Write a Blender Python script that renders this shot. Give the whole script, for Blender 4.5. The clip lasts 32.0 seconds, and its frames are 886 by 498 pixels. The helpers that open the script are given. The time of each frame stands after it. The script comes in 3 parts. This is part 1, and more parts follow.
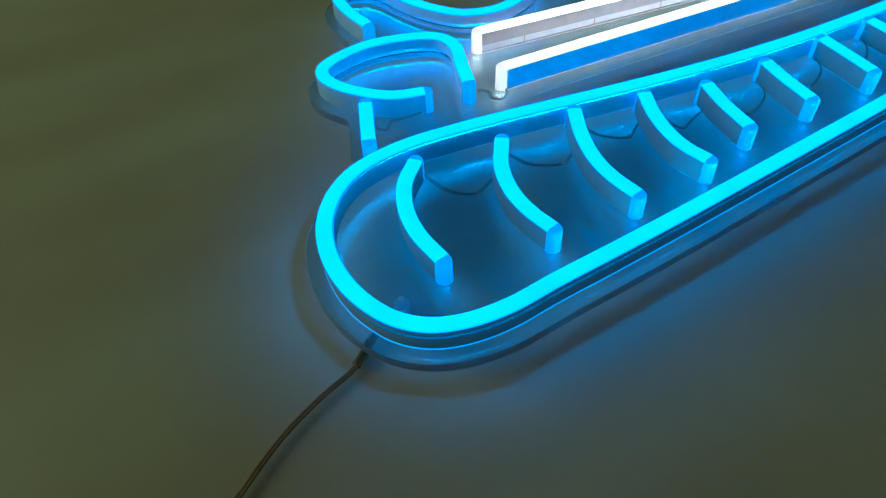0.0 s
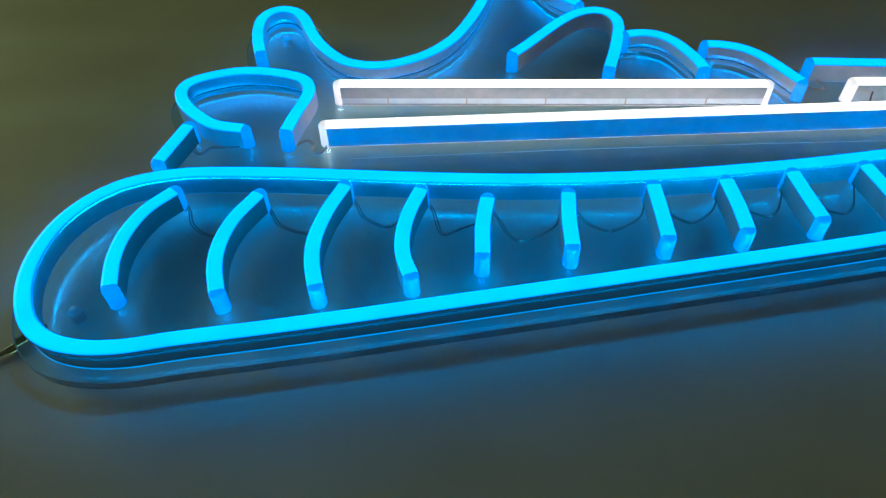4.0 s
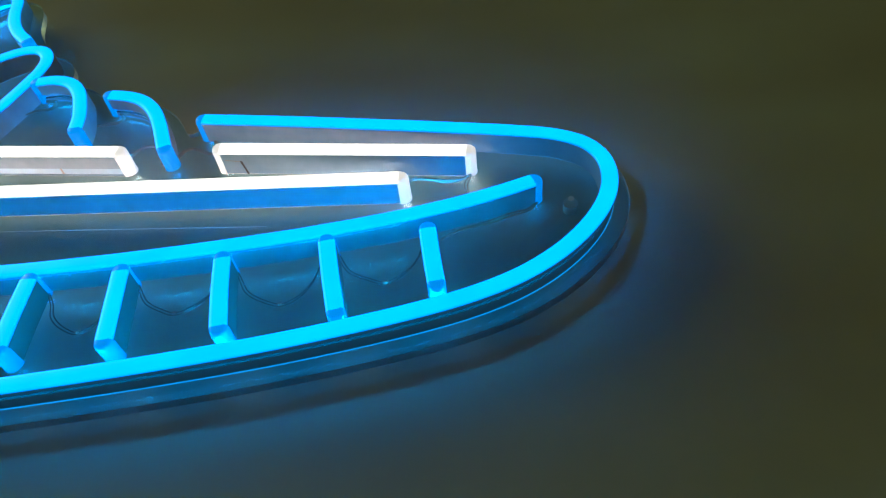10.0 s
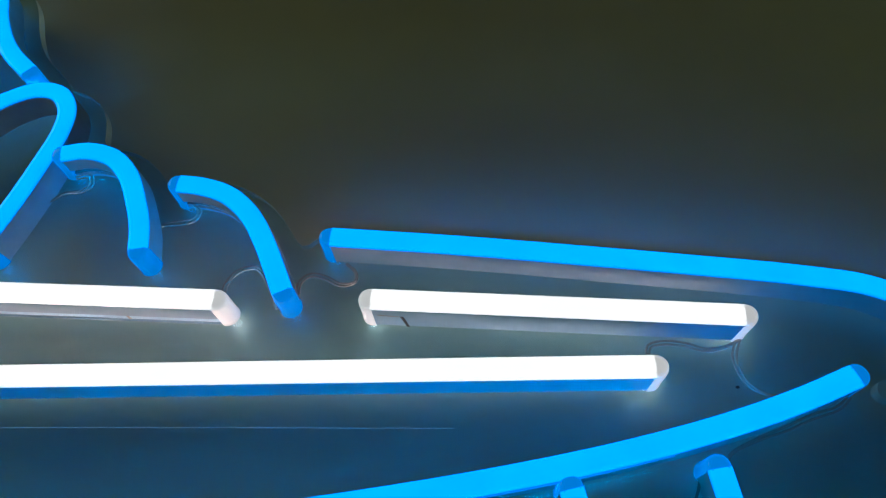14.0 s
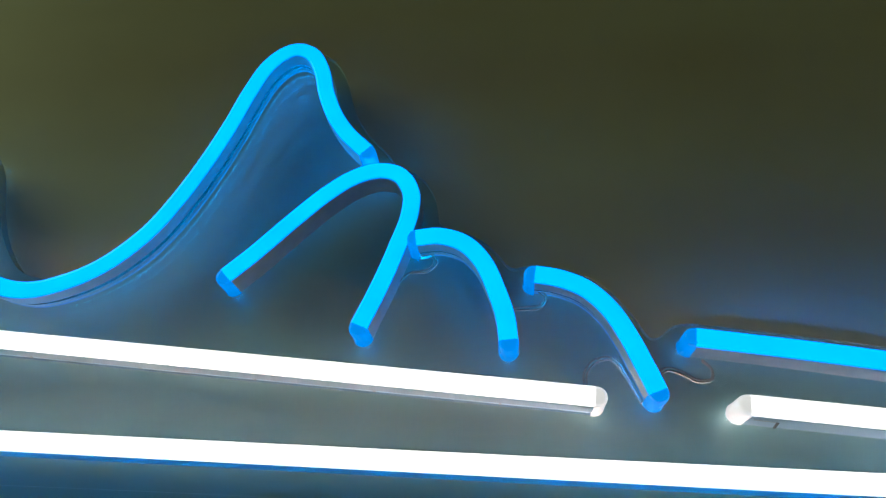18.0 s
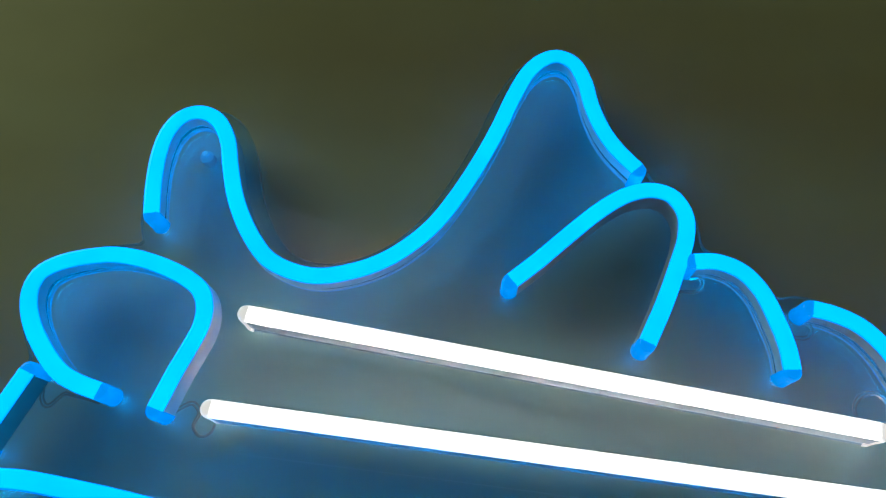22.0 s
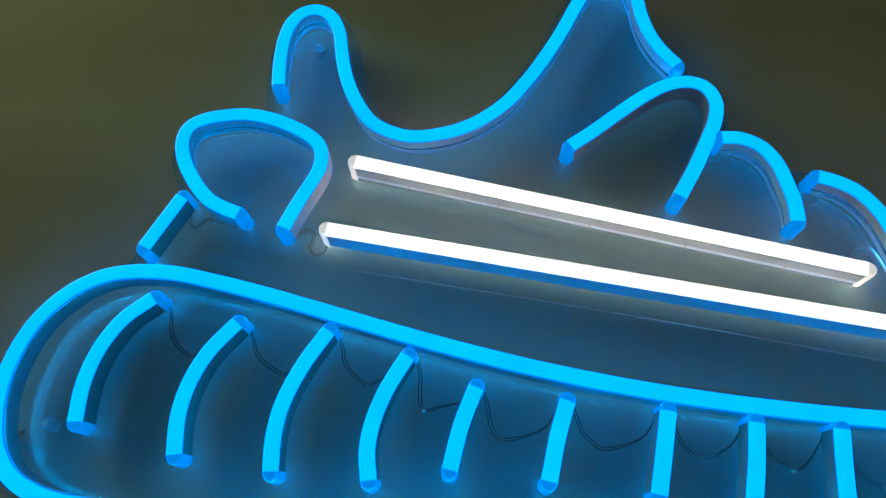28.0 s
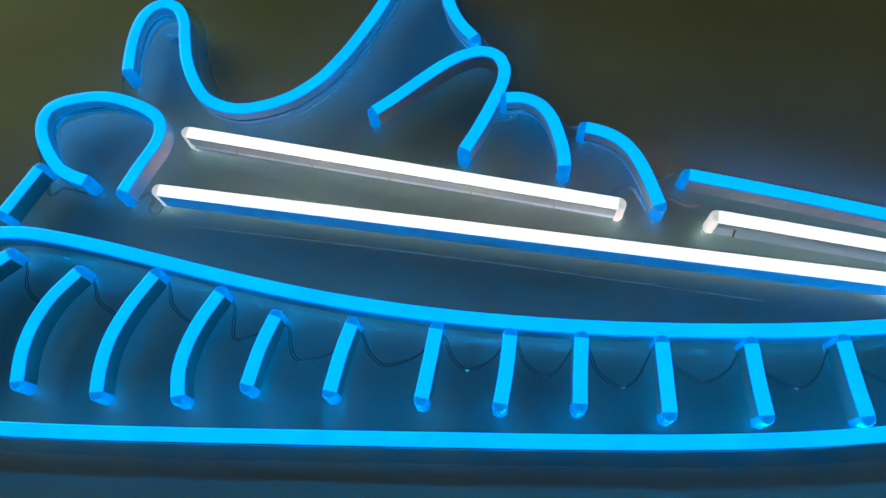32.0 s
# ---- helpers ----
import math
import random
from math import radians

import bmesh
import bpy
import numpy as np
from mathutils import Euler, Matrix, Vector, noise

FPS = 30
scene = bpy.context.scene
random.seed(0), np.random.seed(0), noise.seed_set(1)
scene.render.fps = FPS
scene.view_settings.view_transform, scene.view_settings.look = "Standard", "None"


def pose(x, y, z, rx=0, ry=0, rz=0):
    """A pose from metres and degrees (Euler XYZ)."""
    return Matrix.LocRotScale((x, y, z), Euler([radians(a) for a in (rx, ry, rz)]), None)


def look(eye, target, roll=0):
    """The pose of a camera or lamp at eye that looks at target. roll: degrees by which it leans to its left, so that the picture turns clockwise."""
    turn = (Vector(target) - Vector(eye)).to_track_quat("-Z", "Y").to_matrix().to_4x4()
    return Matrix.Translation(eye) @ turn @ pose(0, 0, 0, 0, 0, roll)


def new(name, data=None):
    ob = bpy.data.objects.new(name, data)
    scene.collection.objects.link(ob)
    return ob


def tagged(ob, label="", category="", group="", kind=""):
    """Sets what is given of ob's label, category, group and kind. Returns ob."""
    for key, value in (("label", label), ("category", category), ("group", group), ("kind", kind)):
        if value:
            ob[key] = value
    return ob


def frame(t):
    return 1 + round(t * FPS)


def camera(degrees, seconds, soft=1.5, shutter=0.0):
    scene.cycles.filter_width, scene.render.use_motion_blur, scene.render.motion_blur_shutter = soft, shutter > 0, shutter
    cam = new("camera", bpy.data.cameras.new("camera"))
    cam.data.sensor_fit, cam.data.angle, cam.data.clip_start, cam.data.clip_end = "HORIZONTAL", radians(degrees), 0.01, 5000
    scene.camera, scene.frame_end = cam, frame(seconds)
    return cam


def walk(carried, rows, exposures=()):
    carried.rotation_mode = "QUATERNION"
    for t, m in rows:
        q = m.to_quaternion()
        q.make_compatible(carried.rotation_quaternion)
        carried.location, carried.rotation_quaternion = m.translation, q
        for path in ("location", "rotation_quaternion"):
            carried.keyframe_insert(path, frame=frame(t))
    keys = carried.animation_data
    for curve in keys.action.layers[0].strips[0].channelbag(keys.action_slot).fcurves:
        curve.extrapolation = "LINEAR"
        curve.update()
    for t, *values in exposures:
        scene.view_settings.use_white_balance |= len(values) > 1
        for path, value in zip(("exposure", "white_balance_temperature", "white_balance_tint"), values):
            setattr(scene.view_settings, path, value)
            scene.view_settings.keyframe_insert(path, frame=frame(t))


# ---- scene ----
cam = camera(65.83, 32.0, 1.3)
PATH = [
    (0.0, -0.3581, -0.2499, 0.2425, 42.72, 2.21, -26.85),
    (0.5, -0.3371, -0.2558, 0.2417, 43.16, 1.05, -23.23),
    (1.0, -0.3102, -0.2623, 0.2427, 43.71, 0.68, -19.11),
    (1.5, -0.2759, -0.2799, 0.2472, 43.88, 0.55, -14.77),
    (2.0, -0.2438, -0.2941, 0.2524, 43.54, 0.95, -9.32),
    (2.5, -0.2129, -0.2988, 0.2539, 43.50, 1.35, -6.54),
    (4.5, -0.0872, -0.2834, 0.2737, 42.27, 1.18, -2.87),
    (5.0, -0.0412, -0.2817, 0.2700, 42.84, 1.36, -1.77),
    (5.5, -0.0057, -0.2738, 0.2657, 43.27, 1.40, -1.11),
    (6.0, 0.0310, -0.2697, 0.2639, 43.56, 1.43, -0.67),
    (6.5, 0.0694, -0.2678, 0.2638, 43.75, 1.67, -0.11),
    (7.0, 0.1065, -0.2683, 0.2632, 44.03, 2.05, 0.50),
    (7.5, 0.1362, -0.2747, 0.2657, 44.27, 2.31, 0.79),
    (8.0, 0.1659, -0.2696, 0.2594, 44.09, 2.51, 0.99),
    (8.5, 0.2024, -0.2565, 0.2531, 43.21, 3.01, 0.91),
    (9.0, 0.2346, -0.2433, 0.2531, 42.01, 3.67, 0.60),
    (9.5, 0.2582, -0.2256, 0.2505, 41.00, 4.34, 0.26),
    (10.0, 0.2757, -0.2021, 0.2475, 39.72, 4.70, -0.18),
    (10.5, 0.2868, -0.1715, 0.2422, 37.37, 5.18, -0.36),
    (11.0, 0.2857, -0.1399, 0.2367, 35.69, 5.54, -0.52),
    (11.5, 0.2787, -0.1180, 0.2323, 34.54, 5.39, -0.71),
    (12.0, 0.2681, -0.1037, 0.2249, 33.97, 4.80, -0.92),
    (12.5, 0.2448, -0.0821, 0.2201, 32.62, 4.66, -0.99),
    (13.0, 0.2276, -0.0655, 0.2222, 30.71, 4.52, -1.11),
    (13.5, 0.2102, -0.0519, 0.2272, 29.64, 3.70, -1.55),
    (14.0, 0.1769, -0.0381, 0.2381, 27.94, 2.70, -2.08),
    (14.5, 0.1548, -0.0298, 0.2469, 26.97, 2.74, -2.00),
    (15.0, 0.1343, -0.0273, 0.2521, 27.31, 2.31, -2.01),
    (15.5, 0.1123, -0.0227, 0.2571, 27.34, 1.82, -1.93),
    (17.5, 0.0727, -0.0064, 0.2724, 27.00, 5.04, 1.12),
    (18.0, 0.0586, -0.0039, 0.2781, 26.47, 5.02, 1.50),
    (18.5, 0.0437, 0.0003, 0.2816, 26.07, 4.74, 1.84),
    (19.0, 0.0303, 0.0021, 0.2873, 25.32, 4.71, 2.21),
    (19.5, 0.0127, 0.0048, 0.2936, 24.74, 3.90, 2.62),
    (20.0, -0.0065, 0.0043, 0.2992, 24.43, 3.02, 3.14),
    (20.5, -0.0193, 0.0075, 0.3025, 23.93, 2.52, 3.80),
    (21.0, -0.0347, 0.0080, 0.3044, 23.50, 2.11, 4.48),
    (21.5, -0.0546, 0.0080, 0.3067, 23.03, 1.59, 5.00),
    (22.0, -0.0738, 0.0061, 0.3085, 22.70, 1.14, 5.61),
    (22.5, -0.0909, 0.0023, 0.3145, 22.44, 0.77, 6.20),
    (23.0, -0.1068, -0.0032, 0.3168, 22.44, 0.36, 6.65),
    (23.5, -0.1263, -0.0159, 0.3163, 23.29, 0.32, 7.08),
    (24.0, -0.1444, -0.0286, 0.3127, 23.74, 0.04, 7.34),
    (24.5, -0.1588, -0.0382, 0.3106, 23.84, -0.57, 7.56),
    (26.5, -0.1440, -0.0706, 0.3364, 22.68, -0.03, 9.22),
    (27.0, -0.1247, -0.0724, 0.3406, 22.50, 0.44, 9.23),
    (27.5, -0.1069, -0.0821, 0.3418, 22.86, 1.09, 9.11),
    (28.0, -0.0848, -0.0909, 0.3463, 22.89, 2.13, 9.04),
    (28.5, -0.0626, -0.0962, 0.3544, 23.01, 2.65, 8.76),
    (29.0, -0.0348, -0.0983, 0.3563, 23.11, 3.39, 8.36),
    (29.5, -0.0157, -0.1038, 0.3580, 23.38, 3.66, 8.04),
    (30.0, 0.0030, -0.1062, 0.3584, 23.22, 3.92, 7.80),
    (30.5, 0.0150, -0.1088, 0.3576, 23.39, 4.04, 7.65),
    (31.0, 0.0230, -0.1135, 0.3605, 23.32, 4.02, 7.51),
    (31.5, 0.0292, -0.1209, 0.3689, 23.44, 3.91, 7.41),
    (32.0, 0.0385, -0.1246, 0.3755, 23.34, 3.85, 7.38),
]
EXPOSURES = [(0, 0.3, 5650, 10), (2.5, 0.25, 5700, 10), (6, -0.17, 6220, 10), (9.5, 0.0, 6350, 10), (11.7, -0.1, 6050, 10), (13, -0.48, 5850, 10), (14, -0.52, 5850, 10), (17, -0.22, 6050, 10),
             (22, -0.02, 6100, 10), (32, -0.4, 6150, 10)]
walk(cam, [(t, pose(*p)) for t, *p in PATH], EXPOSURES)

# ---------------------------------------------------------------- world and light
world = bpy.data.worlds.new("world")
scene.world = world
world.use_nodes = True
world.node_tree.nodes["Background"].inputs["Color"].default_value = (0.9, 0.85, 0.7, 1)
world.node_tree.nodes["Background"].inputs["Strength"].default_value = 0.05

BLUE = (0.0, 0.27, 1.0)
WHITE = (1.0, 0.96, 0.88)

# dim daylight through the window in the west wall
sky = new("window_light", bpy.data.lights.new("window_light", "AREA"))
sky.data.shape, sky.data.size, sky.data.size_y = "RECTANGLE", 1.6, 1.0
sky.data.energy, sky.data.color = 11.8, (0.88, 1.0, 0.42)
sky.matrix_world = look((-2.28, 1.45, 1.0), (0.0, 0.1, 0.5))


# ---------------------------------------------------------------- materials
def material(name):
    m = bpy.data.materials.new(name)
    m.use_nodes = True
    nt = m.node_tree
    return m, nt, nt.nodes["Principled BSDF"]


def node(nt, kind, **values):
    n = nt.nodes.new(kind)
    for key, value in values.items():
        n.inputs[key].default_value = value
    return n


def ramp(nt, fac, stops):
    r = nt.nodes.new("ShaderNodeValToRGB")
    while len(r.color_ramp.elements) < len(stops):
        r.color_ramp.elements.new(0.5)
    for e, (p, c) in zip(r.color_ramp.elements, stops):
        e.position, e.color = p, (*c, 1)
    nt.links.new(fac, r.inputs["Fac"])
    return r.outputs["Color"]


def place(nt):
    return nt.nodes.new("ShaderNodeTexCoord").outputs["Object"]


def bump(nt, bsdf, height, strength, distance):
    b = node(nt, "ShaderNodeBump", Strength=strength, Distance=distance)
    nt.links.new(height, b.inputs["Height"])
    nt.links.new(b.outputs["Normal"], bsdf.inputs["Normal"])


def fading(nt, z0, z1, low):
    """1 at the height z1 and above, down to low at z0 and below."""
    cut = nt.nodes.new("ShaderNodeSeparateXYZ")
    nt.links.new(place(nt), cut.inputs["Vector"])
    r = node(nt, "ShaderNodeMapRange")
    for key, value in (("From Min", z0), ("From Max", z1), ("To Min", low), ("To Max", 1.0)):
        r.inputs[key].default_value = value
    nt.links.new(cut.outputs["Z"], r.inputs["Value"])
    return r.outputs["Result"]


def glow(name, colour, strength, base, rough=0.35, mottle=0.06, fade=None):
    """Silicone that shines from within, a little uneven along its length."""
    m, nt, b = material(name)
    b.inputs["Base Color"].default_value = (*base, 1)
    b.inputs["Roughness"].default_value = rough
    b.inputs["Emission Color"].default_value = (*colour, 1)
    tex = node(nt, "ShaderNodeTexNoise", Scale=55.0, Detail=2.0)
    nt.links.new(place(nt), tex.inputs["Vector"])
    r = node(nt, "ShaderNodeMapRange")
    nt.links.new(tex.outputs["Fac"], r.inputs["Value"])
    r.inputs["From Min"].default_value, r.inputs["From Max"].default_value = 0.3, 0.7
    r.inputs["To Min"].default_value, r.inputs["To Max"].default_value = strength * (1 - mottle), strength * (1 + mottle)
    out = r.outputs["Result"]
    if fade:
        mul = nt.nodes.new("ShaderNodeMath")
        mul.operation = "MULTIPLY"
        nt.links.new(out, mul.inputs[0])
        nt.links.new(fading(nt, *fade), mul.inputs[1])
        out = mul.outputs["Value"]
    nt.links.new(out, b.inputs["Emission Strength"])
    return m


def silicone(name, bounce_glow=0.0, shade=1.0, cool=0.0):
    """White jacket; bounced blue light added as a glow, shade put into its colour."""
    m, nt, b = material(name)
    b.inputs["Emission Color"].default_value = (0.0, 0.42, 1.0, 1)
    if bounce_glow:
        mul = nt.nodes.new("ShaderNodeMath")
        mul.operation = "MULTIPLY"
        mul.inputs[1].default_value = bounce_glow
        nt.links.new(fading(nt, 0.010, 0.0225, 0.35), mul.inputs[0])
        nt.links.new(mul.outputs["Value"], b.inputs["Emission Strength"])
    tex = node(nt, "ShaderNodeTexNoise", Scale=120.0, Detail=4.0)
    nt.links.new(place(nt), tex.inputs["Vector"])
    # cool shifts the colour to blue to offset the warm white strips
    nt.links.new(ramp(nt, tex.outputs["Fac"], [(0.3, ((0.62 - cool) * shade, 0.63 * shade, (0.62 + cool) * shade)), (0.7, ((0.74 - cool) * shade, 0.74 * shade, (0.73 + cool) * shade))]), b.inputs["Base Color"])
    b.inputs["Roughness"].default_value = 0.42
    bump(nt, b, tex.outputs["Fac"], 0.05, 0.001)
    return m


def acrylic():
    m, nt, b = material("faintly blue clear acrylic")
    b.inputs["Base Color"].default_value = (0.61, 0.865, 0.96, 1)
    b.inputs["Transmission Weight"].default_value = 1.0
    b.inputs["Specular IOR Level"].default_value = 0.15
    b.inputs["Roughness"].default_value = 0.15
    b.inputs["IOR"].default_value = 1.49
    return m


def cut_edge():
    m, nt, b = material("frosted acrylic edge")
    tex = node(nt, "ShaderNodeTexNoise", Scale=400.0, Detail=3.0)
    nt.links.new(place(nt), tex.inputs["Vector"])
    nt.links.new(ramp(nt, tex.outputs["Fac"], [(0.3, (0.66, 0.76, 0.80)), (0.7, (0.80, 0.88, 0.92))]), b.inputs["Base Color"])
    b.inputs["Transmission Weight"].default_value = 0.8
    b.inputs["Roughness"].default_value = 0.35
    b.inputs["IOR"].default_value = 1.49
    return m


def floor_paint():
    m, nt, b = material("pale floor")
    co = place(nt)
    big = node(nt, "ShaderNodeTexNoise", Scale=2.3, Detail=2.0)
    fine = node(nt, "ShaderNodeTexNoise", Scale=260.0, Detail=5.0)
    mid = node(nt, "ShaderNodeTexNoise", Scale=14.0, Detail=3.0)
    turn = nt.nodes.new("ShaderNodeMapping")
    turn.inputs["Rotation"].default_value = (0, 0, radians(35))
    turn.inputs["Scale"].default_value = (1.0, 3.2, 1.0)
    nt.links.new(co, turn.inputs["Vector"])
    nt.links.new(turn.outputs["Vector"], big.inputs["Vector"])
    for t in (fine, mid):
        nt.links.new(co, t.inputs["Vector"])
    c1 = ramp(nt, big.outputs["Fac"], [(0.32, (0.52, 0.46, 0.38)), (0.68, (0.66, 0.70, 0.64))])
    c2 = ramp(nt, mid.outputs["Fac"], [(0.3, (0.92, 0.92, 0.92)), (0.7, (1.0, 1.0, 1.0))])
    mix = nt.nodes.new("ShaderNodeMix")
    mix.data_type, mix.blend_type = "RGBA", "MULTIPLY"
    mix.inputs["Factor"].default_value = 1.0
    nt.links.new(c1, mix.inputs["A"])
    nt.links.new(c2, mix.inputs["B"])
    nt.links.new(mix.outputs["Result"], b.inputs["Base Color"])
    b.inputs["Roughness"].default_value = 0.5
    bump(nt, b, fine.outputs["Fac"], 0.08, 0.0005)
    return m


def plain(name, colour, rough=0.5, metal=0.0, scale=30.0, spread=0.08):
    m, nt, b = material(name)
    tex = node(nt, "ShaderNodeTexNoise", Scale=scale, Detail=4.0)
    nt.links.new(place(nt), tex.inputs["Vector"])
    lo, hi = tuple(c * (1 - spread) for c in colour), tuple(min(1, c * (1 + spread)) for c in colour)
    nt.links.new(ramp(nt, tex.outputs["Fac"], [(0.3, lo), (0.7, hi)]), b.inputs["Base Color"])
    b.inputs["Roughness"].default_value, b.inputs["Metallic"].default_value = rough, metal
    return m


M_BLUE = glow("blue diffuser", BLUE, 2.5, (0.02, 0.25, 0.5), fade=(0.0224, 0.0236, 0.45))
M_WHITE = glow("white diffuser", WHITE, 1.5, (0.8, 0.8, 0.78), mottle=0.03)
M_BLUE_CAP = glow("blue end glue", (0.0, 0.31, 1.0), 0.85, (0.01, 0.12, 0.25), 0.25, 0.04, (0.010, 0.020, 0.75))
M_UNDERGLOW_BLUE = glow("blue underglow", (0.0, 0.40, 1.0), 0.8, (0.3, 0.35, 0.4), 0.3, 0.1)
M_UNDERGLOW_UPPER = glow("upper blue underglow", (0.0, 0.40, 1.0), 0.5, (0.3, 0.35, 0.4), 0.3, 0.1)
M_UNDERGLOW_RIB = glow("rib blue underglow", (0.0, 0.40, 1.0), 0.9, (0.3, 0.35, 0.4), 0.3, 0.1)
M_UNDERGLOW_WHITE = glow("white underglow", (1.0, 0.80, 0.64), 1.2, (0.6, 0.6, 0.6), 0.3, 0.1)
M_POOL_BLUE = glow("blue pool glow", (0.0, 0.39, 1.0), 11.0, (0.3, 0.35, 0.4), 0.3, 0.1)
M_POOL_WHITE = glow("white pool glow", (1.0, 0.78, 0.64), 34.0, (0.6, 0.6, 0.6), 0.3, 0.1)
M_LED_BLUE = glow("blue led strip", (0.0, 0.37, 1.0), 19.0, (0.3, 0.35, 0.4), 0.3, 0.02)
M_ARCH_FILL = glow("added arch glow", (0.0, 0.36, 1.0), 30.0, (0.3, 0.35, 0.4), 0.3, 0.02)
M_LED_SOLE = glow("long blue led strip", (0.0, 0.42, 1.0), 11.0, (0.3, 0.35, 0.4), 0.3, 0.02)
M_LED_TOP = glow("inner blue led strip", (0.0, 0.38, 1.0), 24.0, (0.3, 0.35, 0.4), 0.3, 0.02)
M_INNER_FILL = glow("added inner glow", (0.0, 0.43, 1.0), 110.0, (0.3, 0.35, 0.4), 0.3, 0.02)
M_LIP_FILL = glow("added lip glow", (0.0, 0.43, 1.0), 38.0, (0.3, 0.35, 0.4), 0.3, 0.02)
M_LED_TOE = glow("toe blue led strip", (0.0, 0.31, 1.0), 16.5, (0.3, 0.35, 0.4), 0.3, 0.02)
M_LED_END = glow("faint white led strip", (1.0, 0.68, 0.54), 30.0, (0.6, 0.6, 0.6), 0.3, 0.02)
M_LED_UPPER = glow("dim white led strip", (1.0, 0.95, 0.95), 4.8, (0.6, 0.6, 0.6), 0.3, 0.02)
M_LED_SHORT = glow("short white led strip", (1.0, 0.68, 0.54), 17.0, (0.6, 0.6, 0.6), 0.3, 0.02)
M_LED_WHITE = glow("white led strip", (1.0, 0.56, 0.42), 62.0, (0.6, 0.6, 0.6), 0.3, 0.02)
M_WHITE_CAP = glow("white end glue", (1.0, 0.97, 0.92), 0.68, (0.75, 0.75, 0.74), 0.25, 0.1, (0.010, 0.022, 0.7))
M_BODY = silicone("white silicone", 0.0, 0.95, 0.15)
# copies of the jacket darkened per tube: shade put into the colour
M_BODY_RIB = silicone("white silicone shaded for the ribs", 0.12, 0.28)
M_BODY_SOLE = silicone("white silicone shaded for the sole", 0.09, 0.56, 0.2)
M_BODY_BAR_SHADE = silicone("white silicone shaded for the bars", 0.0, 0.58, 0.26)
M_BODY_BOUNCE = silicone("white silicone with a bounce glow", 0.14, 0.9, 0.15)
M_STRIP = plain("led strip", (0.42, 0.70, 0.88), 0.4, scale=90)
M_ACRYLIC = acrylic()
M_EDGE = cut_edge()
M_FLOOR = floor_paint()
M_WIRE = plain("thin wire", (0.17, 0.17, 0.17), 0.15, scale=200)
M_CLEAR_WIRE = plain("clear wire jacket", (0.60, 0.55, 0.50), 0.12, 0.4, scale=200)
M_CABLE = plain("cable", (0.30, 0.19, 0.11), 0.16, scale=120, spread=0.3)
M_SLEEVE = acrylic()
M_SOLDER = plain("solder", (0.92, 0.88, 0.82), 0.2, 0.6)
M_REFLECTION = glow("reflection glow", (0.75, 0.95, 1.0), 0.12, (0.6, 0.65, 0.65), 0.3, 0.2)
M_GREY = plain("grey print", (0.35, 0.35, 0.34), 0.5)
M_SLOT_DARK = plain("dark slot strip", (0.05, 0.055, 0.06), 0.7)
M_INK = plain("black ink", (0.015, 0.015, 0.017), 0.5)
M_WALL = plain("wall paint", (0.42, 0.38, 0.30), 0.8, scale=3)
M_CEIL = plain("ceiling paint", (0.62, 0.60, 0.54), 0.8, scale=3)
M_RUBBER = plain("cloudy rubber", (0.80, 0.82, 0.80), 0.4)


# ---------------------------------------------------------------- mesh helpers
def part(name, bm, mat, parent=None, label=""):
    me = bpy.data.meshes.new(name)
    bm.normal_update()
    for f in bm.faces:
        f.smooth = True
    for e in bm.edges:
        if len(e.link_faces) == 2 and e.calc_face_angle(0) > 0.7:
            e.smooth = False
    bm.to_mesh(me)
    bm.free()
    me.materials.append(mat)
    ob = new(name, me)
    ob.parent = parent
    return tagged(ob, label)


def box(bm, lo, hi):
    r = bmesh.ops.create_cube(bm, size=1.0)
    for v in r["verts"]:
        v.co = Vector([lo[k] + (v.co[k] + 0.5) * (hi[k] - lo[k]) for k in range(3)])


def glide(points, step):
    """A smooth line through 2D or 3D points (metres), in even steps."""
    p = [Vector(q) for q in points]
    if len(p) == 2:
        dense = [p[0].lerp(p[1], i / 40) for i in range(41)]
    else:
        q = [p[0] * 2 - p[1], *p, p[-1] * 2 - p[-2]]
        dense = []
        for i in range(1, len(q) - 2):
            a, b, c, d = q[i - 1:i + 3]
            k0, k1, k2 = ((b - a).length ** 0.5, (c - b).length ** 0.5, (d - c).length ** 0.5)
            for j in range(12):
                t = j / 12
                m1 = (c - b) + k1 * ((b - a) / k0 - (c - a) / (k0 + k1))
                m2 = (c - b) + k1 * ((d - c) / k2 - (d - b) / (k1 + k2))
                dense.append((2 * t**3 - 3 * t**2 + 1) * b + (t**3 - 2 * t**2 + t) * m1
                             + (-2 * t**3 + 3 * t**2) * c + (t**3 - t**2) * m2)
        dense.append(p[-1])
    away = [0.0]
    for a, b in zip(dense, dense[1:]):
        away.append(away[-1] + (b - a).length)
    n = max(2, round(away[-1] / step))
    out, k = [], 0
    for i in range(n + 1):
        s = away[-1] * i / n
        while k < len(away) - 2 and away[k + 1] < s:
            k += 1
        f = (s - away[k]) / max(1e-9, away[k + 1] - away[k])
        out.append(dense[k].lerp(dense[k + 1], min(1, max(0, f))))
    return out


def frames(line):
    """Place, tangent and left-hand normal along a flat line."""
    out = []
    for i, p in enumerate(line):
        t = (line[min(i + 1, len(line) - 1)] - line[max(i - 1, 0)]).normalized()
        out.append((p, t, Vector((-t.y, t.x))))
    return out


